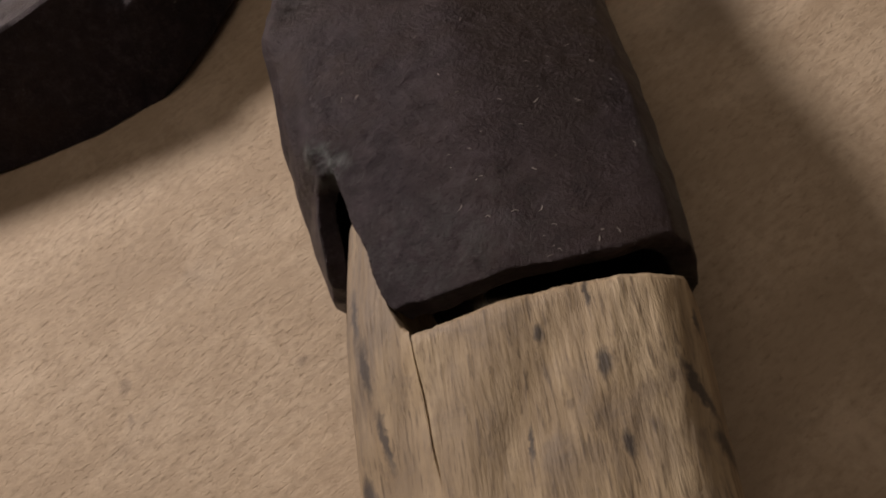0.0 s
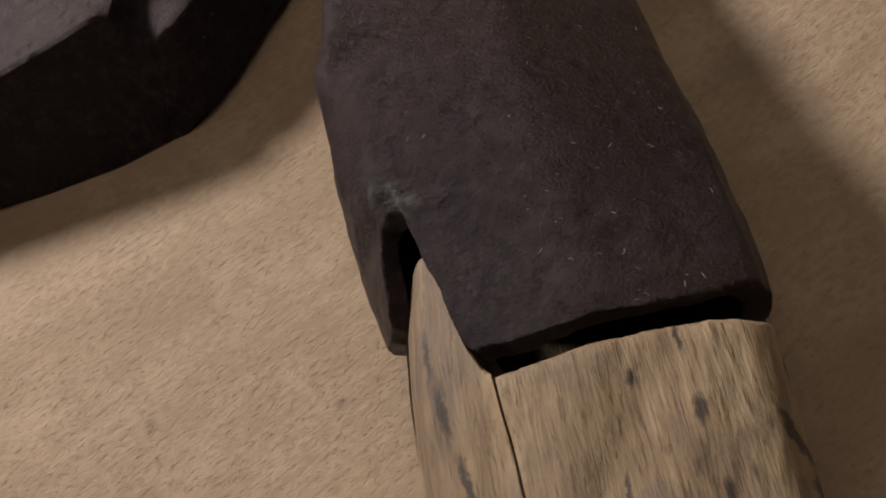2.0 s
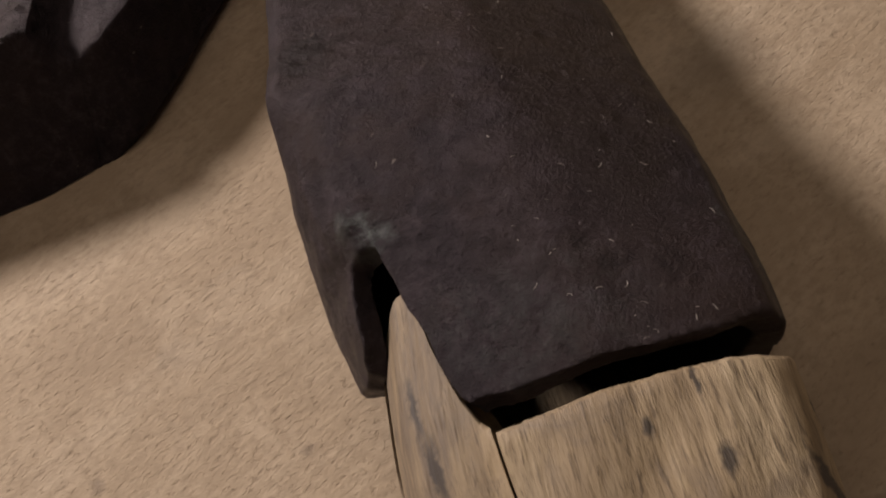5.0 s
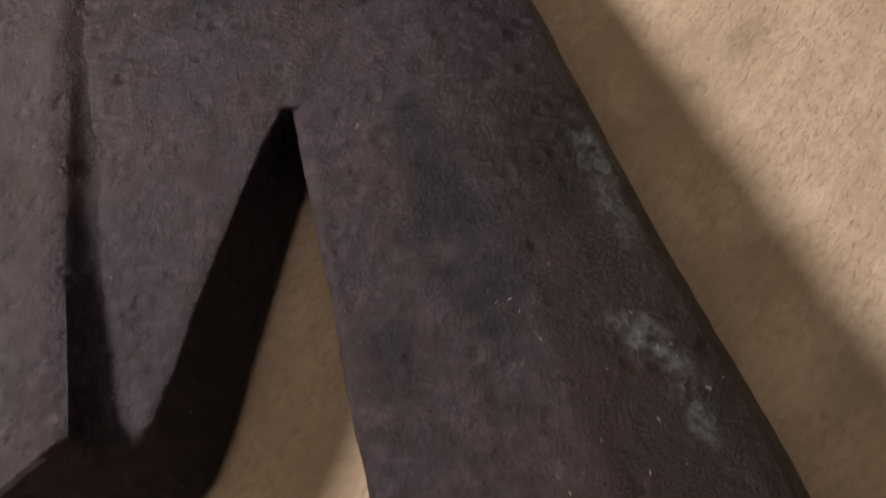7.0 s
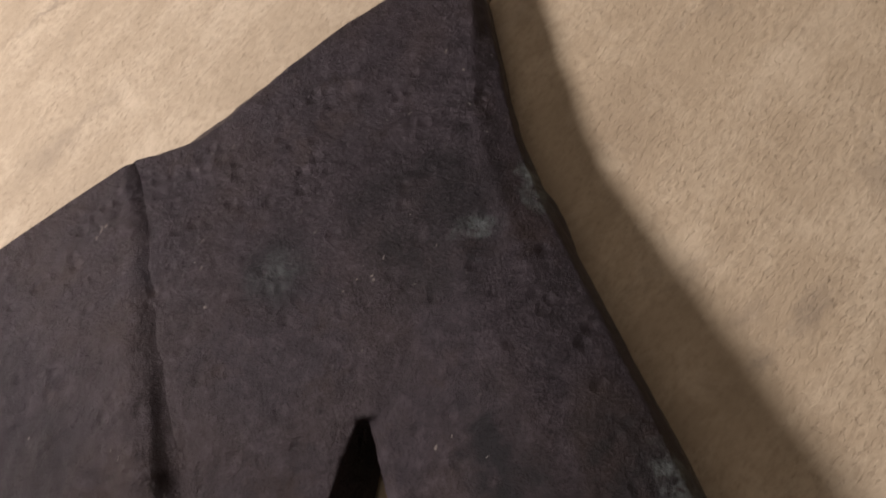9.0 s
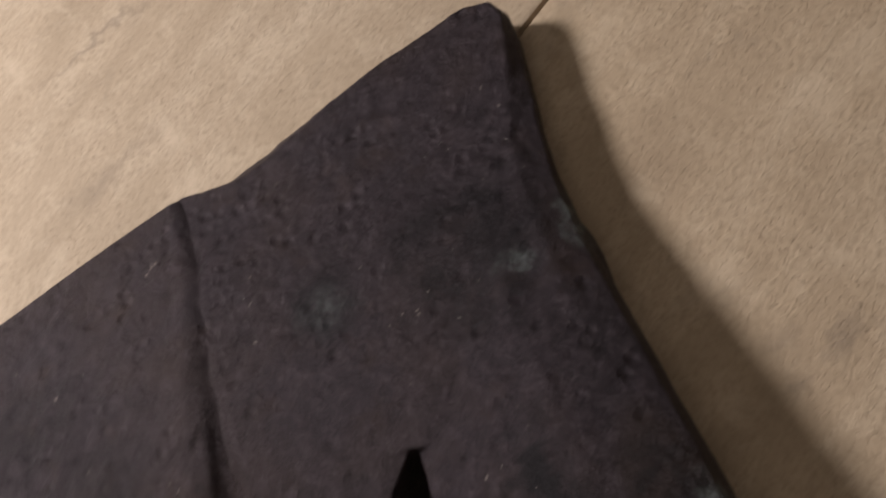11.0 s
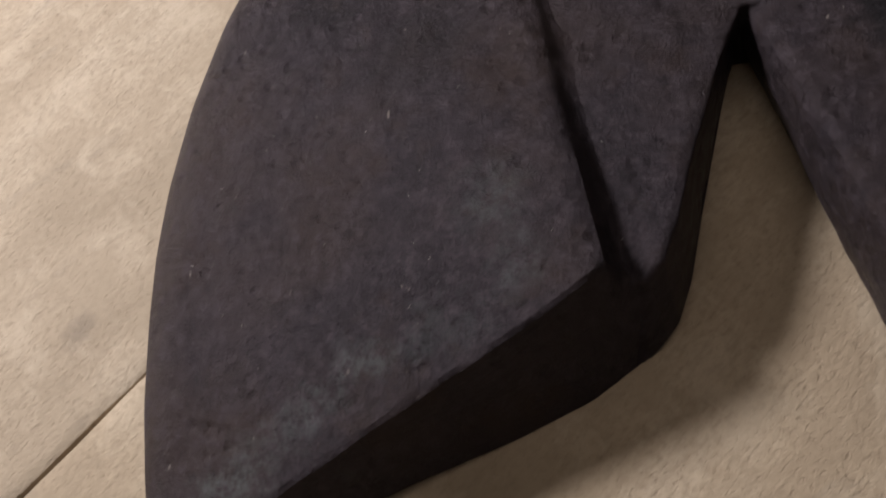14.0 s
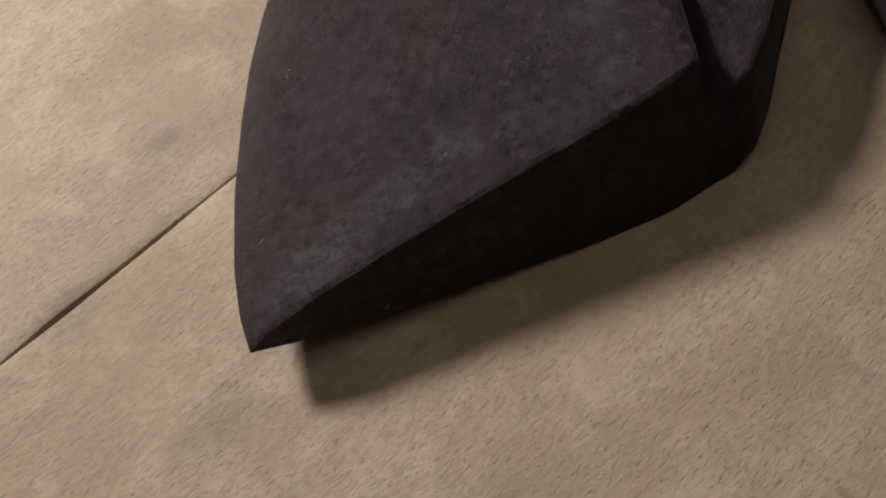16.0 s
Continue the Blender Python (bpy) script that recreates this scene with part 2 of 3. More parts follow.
def plank_material(name, dark, middle, light):
    m, nt, s = material(name)
    turn = (0, 0, radians(-47.9))
    info = nt.nodes.new("ShaderNodeObjectInfo")
    broad = noise_of(nt, coords(nt, (14, 34, 14), turn), 1.0, 6, 0.62, 0.4)
    grain = noise_of(nt, coords(nt, (90, 260, 90), turn), 1.0, 6, 0.7, 0.3)
    nap = noise_of(nt, coords(nt, (520, 900, 520), turn), 1.0, 6, 0.66)
    fleck = noise_of(nt, coords(nt, (700, 1500, 700), turn), 1.0, 4, 0.62)
    fuzzy = noise_of(nt, coords(nt, (1, 1, 1), (0, 0, 0.4)), 38, 4, 0.6, 0.4)
    mid = [0.62 * a + 0.38 * b for a, b in zip(dark, middle)]
    base = ramp(nt, broad, (0.32, dark), (0.5, middle), (0.66, light))
    base = mix(nt, ramp(nt, grain, (0.34, grey(0.6)), (0.54, grey(0.0))), base, tuple(mid))
    base = mix(nt, ramp(nt, nap, (0.34, grey(0.5)), (0.56, grey(0.0))), base, tuple(0.8 * k for k in dark))
    # small torn pits along the grain, thick in some places and sparse in others
    pit = times(nt, ramp(nt, fleck, (0.54, grey(0.0)), (0.72, grey(1.0))), ramp(nt, fuzzy, (0.36, grey(0.3)), (0.58, grey(1.0))))
    base = mix(nt, times(nt, pit, grey(0.48)), base, (0.18, 0.13, 0.088))
    stain = noise_of(nt, coords(nt, (34, 70, 34), turn), 1.0, 8, 0.72, 0.6)
    base = mix(nt, ramp(nt, stain, (0.58, grey(0.0)), (0.72, grey(0.5))), base, (0.21, 0.175, 0.14))
    mottle = noise_of(nt, coords(nt, (1, 1, 1), (0, 0, 1.1)), 85, 6, 0.65, 0.5)
    base = mix(nt, ramp(nt, mottle, (0.34, grey(0.7)), (0.5, grey(0.0))), base, tuple(mid))
    base = mix(nt, ramp(nt, mottle, (0.52, grey(0.0)), (0.68, grey(0.5))), base, tuple(1.06 * k for k in light))
    # dents and smudges
    for centre, radii, angle, amount in (((-0.866, 0.622), (0.0012, 0.0022), 20, 0.5), ((-0.60, 0.685), (0.0014, 0.0010), 40, 0.55), ((-0.20, 1.806), (0.0060, 0.0025), 48, 0.5), ((-0.28, 1.739), (0.0035, 0.0020), 30, 0.45),
                                         ((-2.19, 2.235), (0.014, 0.0025), 40, 0.7), ((-0.836, 0.573), (0.0008, 0.0016), 30, 0.5), ((-0.29, 1.81), (0.0045, 0.0022), 30, 0.35), ((-2.033, 1.207), (0.0050, 0.0035), 60, 0.5), ((-2.12, 0.86), (0.011, 0.006), 50, 0.5), ((-1.80, 0.66), (0.012, 0.007), 40, 0.4),
                                         ((-1.62, 2.72), (0.020, 0.0018), 33, 0.5), ((-0.10, 1.30), (0.012, 0.008), 50, 0.4), ((-1.55, 2.35), (0.018, 0.004), 42, 0.35), ((-0.02, 2.05), (0.014, 0.006), 55, 0.45)):
        base = mix(nt, times(nt, blotch(nt, centre, radii, angle, 0.75, 0.6), grey(amount)), base, (0.17, 0.135, 0.105))
    base = mix(nt, ramp(nt, info.outputs["Random"], (0.0, grey(0.0)), (1.0, grey(0.12))), base, (0.45, 0.36, 0.25))
    nt.links.new(base, s.inputs["Base Color"])
    s.inputs["Roughness"].default_value = 0.75
    one = bump(nt, s, nap, 0.32, 0.0005)
    sunk = nt.nodes.new("ShaderNodeInvert")
    nt.links.new(pit, sunk.inputs["Color"])
    two = bump(nt, s, sunk.outputs["Color"], 0.35, 0.0006, one)
    bump(nt, s, grain, 0.25, 0.0007, two)
    return m


def plaster_material():
    m, nt, s = material("plain_plaster")
    v = coords(nt)
    nt.links.new(ramp(nt, noise_of(nt, v, 3, 6), (0.3, (0.30, 0.27, 0.23)), (0.7, (0.36, 0.33, 0.29))), s.inputs["Base Color"])
    s.inputs["Roughness"].default_value = 0.9
    bump(nt, s, noise_of(nt, v, 60, 5), 0.2, 0.002)
    return m


IRON, WOOD, PLASTER = iron_material(), handle_material(), plaster_material()
BOARD = plank_material("raw_tan_board", (0.325, 0.248, 0.170), (0.445, 0.350, 0.247), (0.525, 0.430, 0.322))
PALE_BOARD = plank_material("raw_pale_board", (0.33, 0.258, 0.182), (0.45, 0.360, 0.265), (0.53, 0.440, 0.340))


# ---------------------------------------------------------------- mesh helpers
def part(name, bm, mat, parent=None, label="", smooth=True, sharp=40):
    me = bpy.data.meshes.new(name)
    bm.to_mesh(me)
    bm.free()
    return part_of(name, me, mat, parent, label, smooth, sharp)


def part_of(name, me, mat, parent=None, label="", smooth=True, sharp=40):
    me.materials.clear()
    me.materials.append(mat)
    me.polygons.foreach_set("use_smooth", [smooth] * len(me.polygons))
    if smooth:
        me.set_sharp_from_angle(angle=radians(sharp))
    ob = new(name, me)
    ob.parent = parent
    return tagged(ob, label)


def curve(points, n, key=0):
    """n points at even steps of length along a polyline."""
    p = np.array(points, float)
    d = np.r_[0, np.cumsum(np.linalg.norm(np.diff(p, axis=0), axis=1))]
    s = np.linspace(0, d[-1], n)
    return np.stack([np.interp(s, d, p[:, k]) for k in range(p.shape[1])], 1)


def soften(p, rounds=2):
    p = p.copy()
    for _ in range(rounds):
        p[1:-1] = 0.25 * p[:-2] + 0.5 * p[1:-1] + 0.25 * p[2:]
    return p


def table(y, rows):
    """A value read from (y, value) rows."""
    a = np.array(rows)
    return np.interp(y, a[:, 0], a[:, 1])


def rough(co, scale, amount, seed=0.0):
    return amount * noise.fractal(Vector(co) * scale + Vector((seed, seed, seed)), 1.0, 2.0, 4)


def skin(bm, grid, close_v=False):
    """Faces over a grid of vertices; close_v joins each row's end to its start."""
    for a, b in zip(grid[:-1], grid[1:]):
        n = len(a)
        for k in range(n if close_v else n - 1):
            bm.faces.new((a[k], a[(k + 1) % n], b[(k + 1) % n], b[k]))


def coons(north, south, west, east, u, v):
    """A point of the patch between four polylines of equal length; u runs west to east, v north to south (indices)."""
    nu, nv = len(north) - 1, len(west) - 1
    a, b = u / nu, v / nv
    return ((1 - b) * north[u] + b * south[u] + (1 - a) * west[v] + a * east[v]
            - ((1 - a) * (1 - b) * north[0] + a * (1 - b) * north[-1] + (1 - a) * b * south[0] + a * b * south[-1]))


# ---------------------------------------------------------------- the axe
axe = tagged(new("broad_axe"), "old forged iron broad axe with wooden handle lying on boards", "axe")

# cutting edge, north to south
EDGE = [(-1.745, 1.955), (-1.80, 1.79), (-1.835, 1.61), (-1.85, 1.44), (-1.85, 1.31), (-1.84, 1.19), (-1.82, 1.04), (-1.79, 0.90), (-1.76, 0.81), (-1.732, 0.757)]
# the step where the steel bit is welded on, with its height
RIDGE = [(-1.300, 2.19, 0.122), (-1.237, 2.01, 0.154), (-1.207, 1.86, 0.178), (-1.18, 1.74, 0.193), (-1.155, 1.61, 0.205), (-1.13, 1.48, 0.212), (-1.10, 1.36, 0.218), (-1.065, 1.20, 0.224)]
NORTH = [(-1.745, 1.955), (-1.69, 1.985), (-1.64, 2.01), (-1.53, 2.072), (-1.41, 2.135), (-1.300, 2.19)]
SOUTH = [(-1.732, 0.757), (-1.65, 0.813), (-1.59, 0.855), (-1.50, 0.916), (-1.39, 0.985), (-1.27, 1.061), (-1.17, 1.123), (-1.11, 1.165), (-1.065, 1.20)]
SOUTH_LOW = [(-1.732, 0.757), (-1.65, 0.79), (-1.50, 0.865), (-1.36, 0.938), (-1.22, 1.003), (-1.10, 1.065), (-1.03, 1.12)]
EAST_LOW = [(-1.26, 2.205), (-1.19, 2.01), (-1.15, 1.80), (-1.11, 1.61), (-1.08, 1.45), (-1.05, 1.30), (-1.03, 1.12)]


def blade():
    nu, nv = 90, 130
    west, ridge = soften(curve(EDGE, nv), 6), soften(curve(RIDGE, nv), 6)
    north, south = soften(curve(NORTH, nu), 4), soften(curve(SOUTH, nu), 4)
    east, z_east = ridge[:, :2], ridge[:, 2]
    south_low, east_low = soften(curve(SOUTH_LOW, nu), 4), soften(curve(EAST_LOW, nv), 4)
    bm = bmesh.new()
    top, low = [], []
    for v in range(nv):
        row, row_low = [], []
        b = v / (nv - 1)
        for u in range(nu):
            a = u / (nu - 1)
            edge = 0.083 + 0.006 * b
            x, y = coons(north, south, west, east, u, v)
            z = edge + 0.003 + 0.034 * (1 - math.exp(-a / 0.05)) + (z_east[v] - edge - 0.037) * a
            near = min(a * 0.6, b * 1.3, (1 - b) * 1.2)
            fade = min(1.0, near / 0.03)
            z += fade * (rough((x, y, 0), 5.0, 0.005) + rough((x, y, 1), 16.0, 0.0016) + rough((x, y, 3), 45.0, 0.0005))
            # hammer dents
            d = noise.noise(Vector((x * 13, y * 13, 4.2)))
            z -= fade * 0.006 * max(0.0, d - 0.25)
            # the worn corner between face and step
            z -= 0.012 * max(0.0, 1 - (1 - a) / 0.05) ** 2 + 0.005 * max(0.0, 1 - (1 - b) / 0.008) ** 2
            j = 0.0025 * noise.noise(Vector((x * 22, y * 22, 7))) if v == nv - 1 or u == nu - 1 else 0.0
            row.append(bm.verts.new((x * DM, (y + j) * DM, z * DM)))
            x, y = coons(north, south_low, west, east_low, u, v)
            z = 0.002 + (edge - 0.004) * max(0.0, 1 - a / 0.75) ** 1.4
            row_low.append(bm.verts.new((x * DM, y * DM, z * DM)))
        top.append(row)
        low.append(row_low)
    skin(bm, top)
    skin(bm, [r[::-1] for r in low])
    ring = lambda g: g[0][:] + [r[-1] for r in g[1:-1]] + g[-1][::-1] + [r[0] for r in g[-2:0:-1]]
    a, b = ring(top), ring(low)
    fillet = [[] for _ in range(8)]
    for k, (p, q) in enumerate(zip(a, b)):
        y = p.co.y / DM
        low_z = 0.1 * table(y, [(1.2, 0.150), (1.3, 0.166), (1.63, 0.167), (1.85, 0.157), (1.97, 0.142), (2.11, 0.115), (2.2, 0.092)])
        wide = 0.1 * table(y, [(1.15, 0.040), (1.25, 0.060), (1.5, 0.060), (1.7, 0.052), (2.0, 0.046), (2.2, 0.03)])
        for r, row in enumerate(fillet):
            f = (r + 1) / len(fillet)
            if nu <= k < nu + nv - 2:  # the step runs out in a hollow curve onto the neck
                co = Vector((p.co.x + wide * f + 0.0002 * noise.noise(p.co * 120), p.co.y, low_z + (p.co.z - low_z) * (1 - f) ** 2.6 - (0.0004 if r == len(fillet) - 1 else 0)))
            else:
                co = p.co.lerp(q.co, 0.5 * f) + Vector((0, 0.0002 * f * noise.noise(p.co * 260), 0))
            row.append(bm.verts.new(co))
    skin(bm, [a, *fillet, b], close_v=True)
    bmesh.ops.recalc_face_normals(bm, faces=bm.faces)
    return part("blade", bm, IRON, axe, "thick dark steel bit with pitted face and curved edge", sharp=32)


# the socket's outline and crest, south to north
SOCKET_LEFT = [(0.60, -0.450), (0.68, -0.484), (0.71, -0.506), (0.75, -0.532), (0.79, -0.556), (0.86, -0.588), (0.92, -0.604), (0.99, -0.630), (1.09, -0.656), (1.19, -0.690), (1.29, -0.723), (1.38, -0.750), (1.48, -0.778), (1.57, -0.808), (1.63, -0.826), (1.67, -0.841), (1.85, -0.89), (2.10, -0.93), (2.46, -0.80)]
SOCKET_RIGHT = [(0.60, -0.02), (0.71, -0.06), (0.76, -0.075), (0.81, -0.092), (0.86, -0.11), (0.96, -0.147), (1.06, -0.19), (1.13, -0.215), (1.25, -0.26), (1.46, -0.35), (1.59, -0.40), (1.75, -0.46), (1.85, -0.50), (1.97, -0.545), (2.11, -0.592), (2.28, -0.632), (2.39, -0.655), (2.46, -0.70)]
SOCKET_CREST = [(0.60, 0.335), (0.80, 0.337), (0.92, 0.336), (1.00, 0.327), (1.15, 0.289), (1.28, 0.254), (1.40, 0.235), (1.55, 0.216), (1.65, 0.203), (1.80, 0.178), (1.95, 0.155), (2.10, 0.124), (2.20, 0.110), (2.46, 0.085)]
# round the section from the lower left over the top: share of the width, share of the height; boxy along the socket, rounder at its mouth
SECTION = [(0.10, 0.02), (0.02, 0.18), (0.0, 0.45), (0.003, 0.76), (0.018, 0.875), (0.055, 0.920), (0.16, 0.940), (0.35, 0.972), (0.57, 1.0), (0.76, 0.935), (0.90, 0.878), (0.955, 0.842), (0.990, 0.75), (1.0, 0.40), (0.97, 0.15), (0.90, 0.02), (0.5, 0.0)]
MOUTH = [(0.10, 0.02), (0.02, 0.18), (0.0, 0.38), (0.018, 0.53), (0.055, 0.67), (0.105, 0.80), (0.16, 0.915), (0.30, 0.955), (0.57, 1.0), (0.76, 0.955), (0.90, 0.912), (0.957, 0.888), (0.990, 0.81), (1.0, 0.45), (0.97, 0.15), (0.90, 0.02), (0.5, 0.0)]
POLL = [(0.10, 0.02), (0.02, 0.18), (0.0, 0.45), (0.005, 0.68), (0.03, 0.77), (0.08, 0.815), (0.16, 0.87), (0.35, 0.955), (0.57, 1.0), (0.76, 0.946), (0.90, 0.888), (0.965, 0.84), (0.995, 0.72), (1.0, 0.40), (0.97, 0.15), (0.90, 0.02), (0.5, 0.0)]


def socket_rim(fx, fz):
    """How far south the iron reaches, round the mouth's section: a low flap beside the slot, then the long straight lip."""
    if fx > 0.5 and fz < 0.8:
        return table(fz, [(0.0, 0.79), (0.3, 0.765), (0.6, 0.742), (0.8, 0.728)])
    if fx < 0.13:
        return table(fz, [(0.0, 0.760), (0.12, 0.742), (0.30, 0.712), (0.55, 0.686), (0.65, 0.690), (0.72, 0.708), (0.78, 0.736), (0.84, 0.770), (0.90, 0.776)])
    return table(fx, [(0.13, 0.776), (0.18, 0.782), (0.206, 0.785), (0.214, 0.735), (0.228, 0.700), (0.236, 0.655), (0.252, 0.628), (0.266, 0.620), (0.30, 0.626), (0.36, 0.631), (0.435, 0.642), (0.70, 0.681), (0.835, 0.702), (0.93, 0.722), (1.0, 0.730)])


def round_loop(section, n):
    """n points round a section, n / number of sides on each, a little softened."""
    p = np.array(section + section[:1], float)
    at = np.linspace(0, len(p) - 1, n + 1)[:-1]
    loop = np.stack([np.interp(at, np.arange(len(p)), p[:, k]) for k in (0, 1)], 1)
    for _ in range(6):
        loop = 0.25 * np.roll(loop, 1, 0) + 0.5 * loop + 0.25 * np.roll(loop, -1, 0)
    return loop


def socket_bmesh():
    bm = bmesh.new()
    body, mouth, poll = (round_loop(section, 408) for section in (SECTION, MOUTH, POLL))
    rim = [socket_rim(*f) for f in mouth]

    def point(k, y, wall=0.0):
        w = min(1.0, max(0.0, (1.0 - y) / 0.22))
        b = min(1.0, max(0.0, (y - 1.5) / 0.22))
        fx, fz = (1 - w - b) * body[k] + w * mouth[k] + b * poll[k]
        left, right, crest = table(y, SOCKET_LEFT), table(y, SOCKET_RIGHT), table(y, SOCKET_CREST)
        x, z = left + fx * (right - left), fz * crest
        if wall:
            cx, cz = 0.5 * (left + right), 0.5 * crest
            x, z = cx + (x - cx) * (1 - 2 * wall / (right - left)), cz + (z - cz) * (1 - 2 * wall / crest)
        # the lip curls up above the slot
        z += 0.011 * math.exp(-((x + 0.49) / 0.045) ** 2 - ((y - 0.815) / 0.022) ** 2) * (1 if fz > 0.6 else 0)
        z -= 0.010 * math.exp(-((x + 0.50) / 0.05) ** 2 - ((y - 0.775) / 0.018) ** 2) * (1 if fz > 0.6 else 0)
        return bm.verts.new((x * DM, y * DM, z * DM))

    n = range(408)
    rows = []
    for depth in (0.25, 0.15, 0.05, 0.0):  # the cavity for the handle
        rows.append([point(k, rim[k] + depth, 0.030) for k in n])
    for s in np.linspace(0, 1, 120):
        rows.append([point(k, rim[k] * (1 - s) + 2.44 * s) for k in n])
    skin(bm, rows, close_v=True)
    bm.faces.new(rows[0])
    bm.faces.new(rows[-1][::-1])
    return bm


# the flat neck and poll that carry the bit: y, west x, east x, height
NECK = [(1.200, -1.090, -1.005, 0.150), (1.225, -1.100, -0.985, 0.165), (1.265, -1.115, -0.970, 0.168), (1.290, -1.120, -0.961, 0.169), (1.380, -1.140, -0.939, 0.171), (1.470, -1.160, -0.913, 0.171), (1.570, -1.185, -0.882, 0.171), (1.620, -1.195, -0.864, 0.171), (1.650, -1.200, -0.852, 0.171), (1.668, -1.208, -0.845, 0.170), (1.674, -1.210, -0.700, 0.170), (1.700, -1.215, -0.640, 0.170),
        (1.750, -1.220, -0.500, 0.168), (1.850, -1.240, -0.520, 0.162), (1.970, -1.265, -0.560, 0.148), (2.110, -1.305, -0.600, 0.122), (2.195, -1.307, -0.615, 0.112), (2.217, -1.215, -0.620, 0.110), (2.268, -1.140, -0.625, 0.107), (2.337, -1.040, -0.635, 0.103), (2.412, -0.920, -0.646, 0.098), (2.468, -0.810, -0.660, 0.094), (2.497, -0.745, -0.685, 0.090)]


def neck_bmesh():
    bm = bmesh.new()
    a = np.array(NECK)
    rows = []
    for y in np.unique(np.r_[a[:, 0], np.linspace(a[0, 0], a[-1, 0], 60)]):
        west, east, high = (np.interp(y, a[:, 0], a[:, k]) for k in (1, 2, 3))
        flare = max(0.0, 1 - (y - 1.19) / 0.45)
        width = east - west
        row = []
        for f in np.linspace(0, 1, 14):
            lip = 0.02 * max(0.0, 1 - f / 0.1) ** 2 * (1 if y > 2.2 else 0) + (0.004 if y < 1.68 else 0.02) * max(0.0, 1 - (1 - f) / 0.1) ** 2
            row.append(bm.verts.new(((west + f * width) * DM, y * DM, (high - lip) * DM)))
        for f in np.linspace(1, 0, 8):
            row.append(bm.verts.new(((west + f * width + 0.045 * flare * f * (1 - 0.5 * flare)) * DM, (y - 0.10 * flare * (1 - 0.55 * f * f)) * DM, 0.02 * DM * (0 if f < 1 else 1))))
        rows.append(row)
    skin(bm, rows, close_v=True)
    bm.faces.new(rows[0][::-1])
    bm.faces.new(rows[-1])
    return bm


def burr_bmesh():
    """A hammered lip along the poll's outer edge."""
    bm = bmesh.new()
    bmesh.ops.create_uvsphere(bm, u_segments=24, v_segments=16, radius=1, matrix=Matrix.LocRotScale((-0.0555, 0.1955, 0.0085), Euler((0, 0, radians(17))), (0.0022, 0.0088, 0.0028)))
    return bm


def fused(name, bmeshes, voxel):
    """One closed skin round several overlapping forms."""
    me = bpy.data.meshes.new(name)
    whole = bmesh.new()
    for bm in bmeshes:
        bmesh.ops.recalc_face_normals(bm, faces=bm.faces)
        piece = bpy.data.meshes.new("piece")
        bm.to_mesh(piece)
        bm.free()
        whole.from_mesh(piece)
        bpy.data.meshes.remove(piece)
    whole.to_mesh(me)
    whole.free()
    ob = new(name, me)
    re = ob.modifiers.new("remesh", "REMESH")
    re.mode, re.voxel_size = "VOXEL", voxel
    sm = ob.modifiers.new("smooth", "SMOOTH")
    sm.factor, sm.iterations = 0.5, 2
    done = bpy.data.meshes.new_from_object(ob.evaluated_get(bpy.context.evaluated_depsgraph_get()))
    bpy.data.objects.remove(ob)
    bpy.data.meshes.remove(me)
    return done


def socket():
    me = fused("socket", [socket_bmesh(), neck_bmesh(), burr_bmesh()], 0.00036)
    n = len(me.vertices)
    co, normal = np.empty(n * 3), np.empty(n * 3)
    me.vertices.foreach_get("co", co)
    me.vertices.foreach_get("normal", normal)
    co, normal, push = co.reshape(-1, 3), normal.reshape(-1, 3), np.zeros(n)
    for k, (x, y, z) in enumerate((co / DM).tolist()):
        if z > 0.03:
            push[k] = rough((x, y, z), 5.0, 0.0028, 3) + rough((x, y, z), 16.0, 0.0016, 9) + rough((x, y, z), 48.0, 0.0005, 1)
            push[k] -= 0.006 * max(0.0, noise.noise(Vector((x * 12, y * 12, z * 12))) - 0.3)
    me.vertices.foreach_set("co", (co + normal * push[:, None] * DM).ravel())
    me.update()
    me.name = "socket"
    return part_of("socket", me, IRON, axe, "dark forged iron socket with V-shaped notch", sharp=60)


# ---------------------------------------------------------------- the handle
HANDLE_SECTION = [(0.10, 0.02), (0.02, 0.18), (0.0, 0.45), (0.012, 0.66), (0.045, 0.83), (0.12, 0.925), (0.33, 0.98), (0.55, 1.0), (0.78, 0.990), (0.91, 0.962), (0.972, 0.90), (0.995, 0.72), (1.0, 0.40), (0.97, 0.15), (0.90, 0.02), (0.5, 0.0)]
HANDLE_LEFT = [(-4, 1.25), (0.0, -0.205), (0.47, -0.388), (0.60, -0.434), (0.68, -0.458), (0.80, -0.485)]
HANDLE_RIGHT = [(-4, 1.6), (0.0, 0.165), (0.51, -0.012), (0.66, -0.055), (0.8, -0.10)]
HANDLE_TOP = [(-4, 0.26), (0.2, 0.30), (0.52, 0.322), (0.62, 0.333), (0.8, 0.335)]


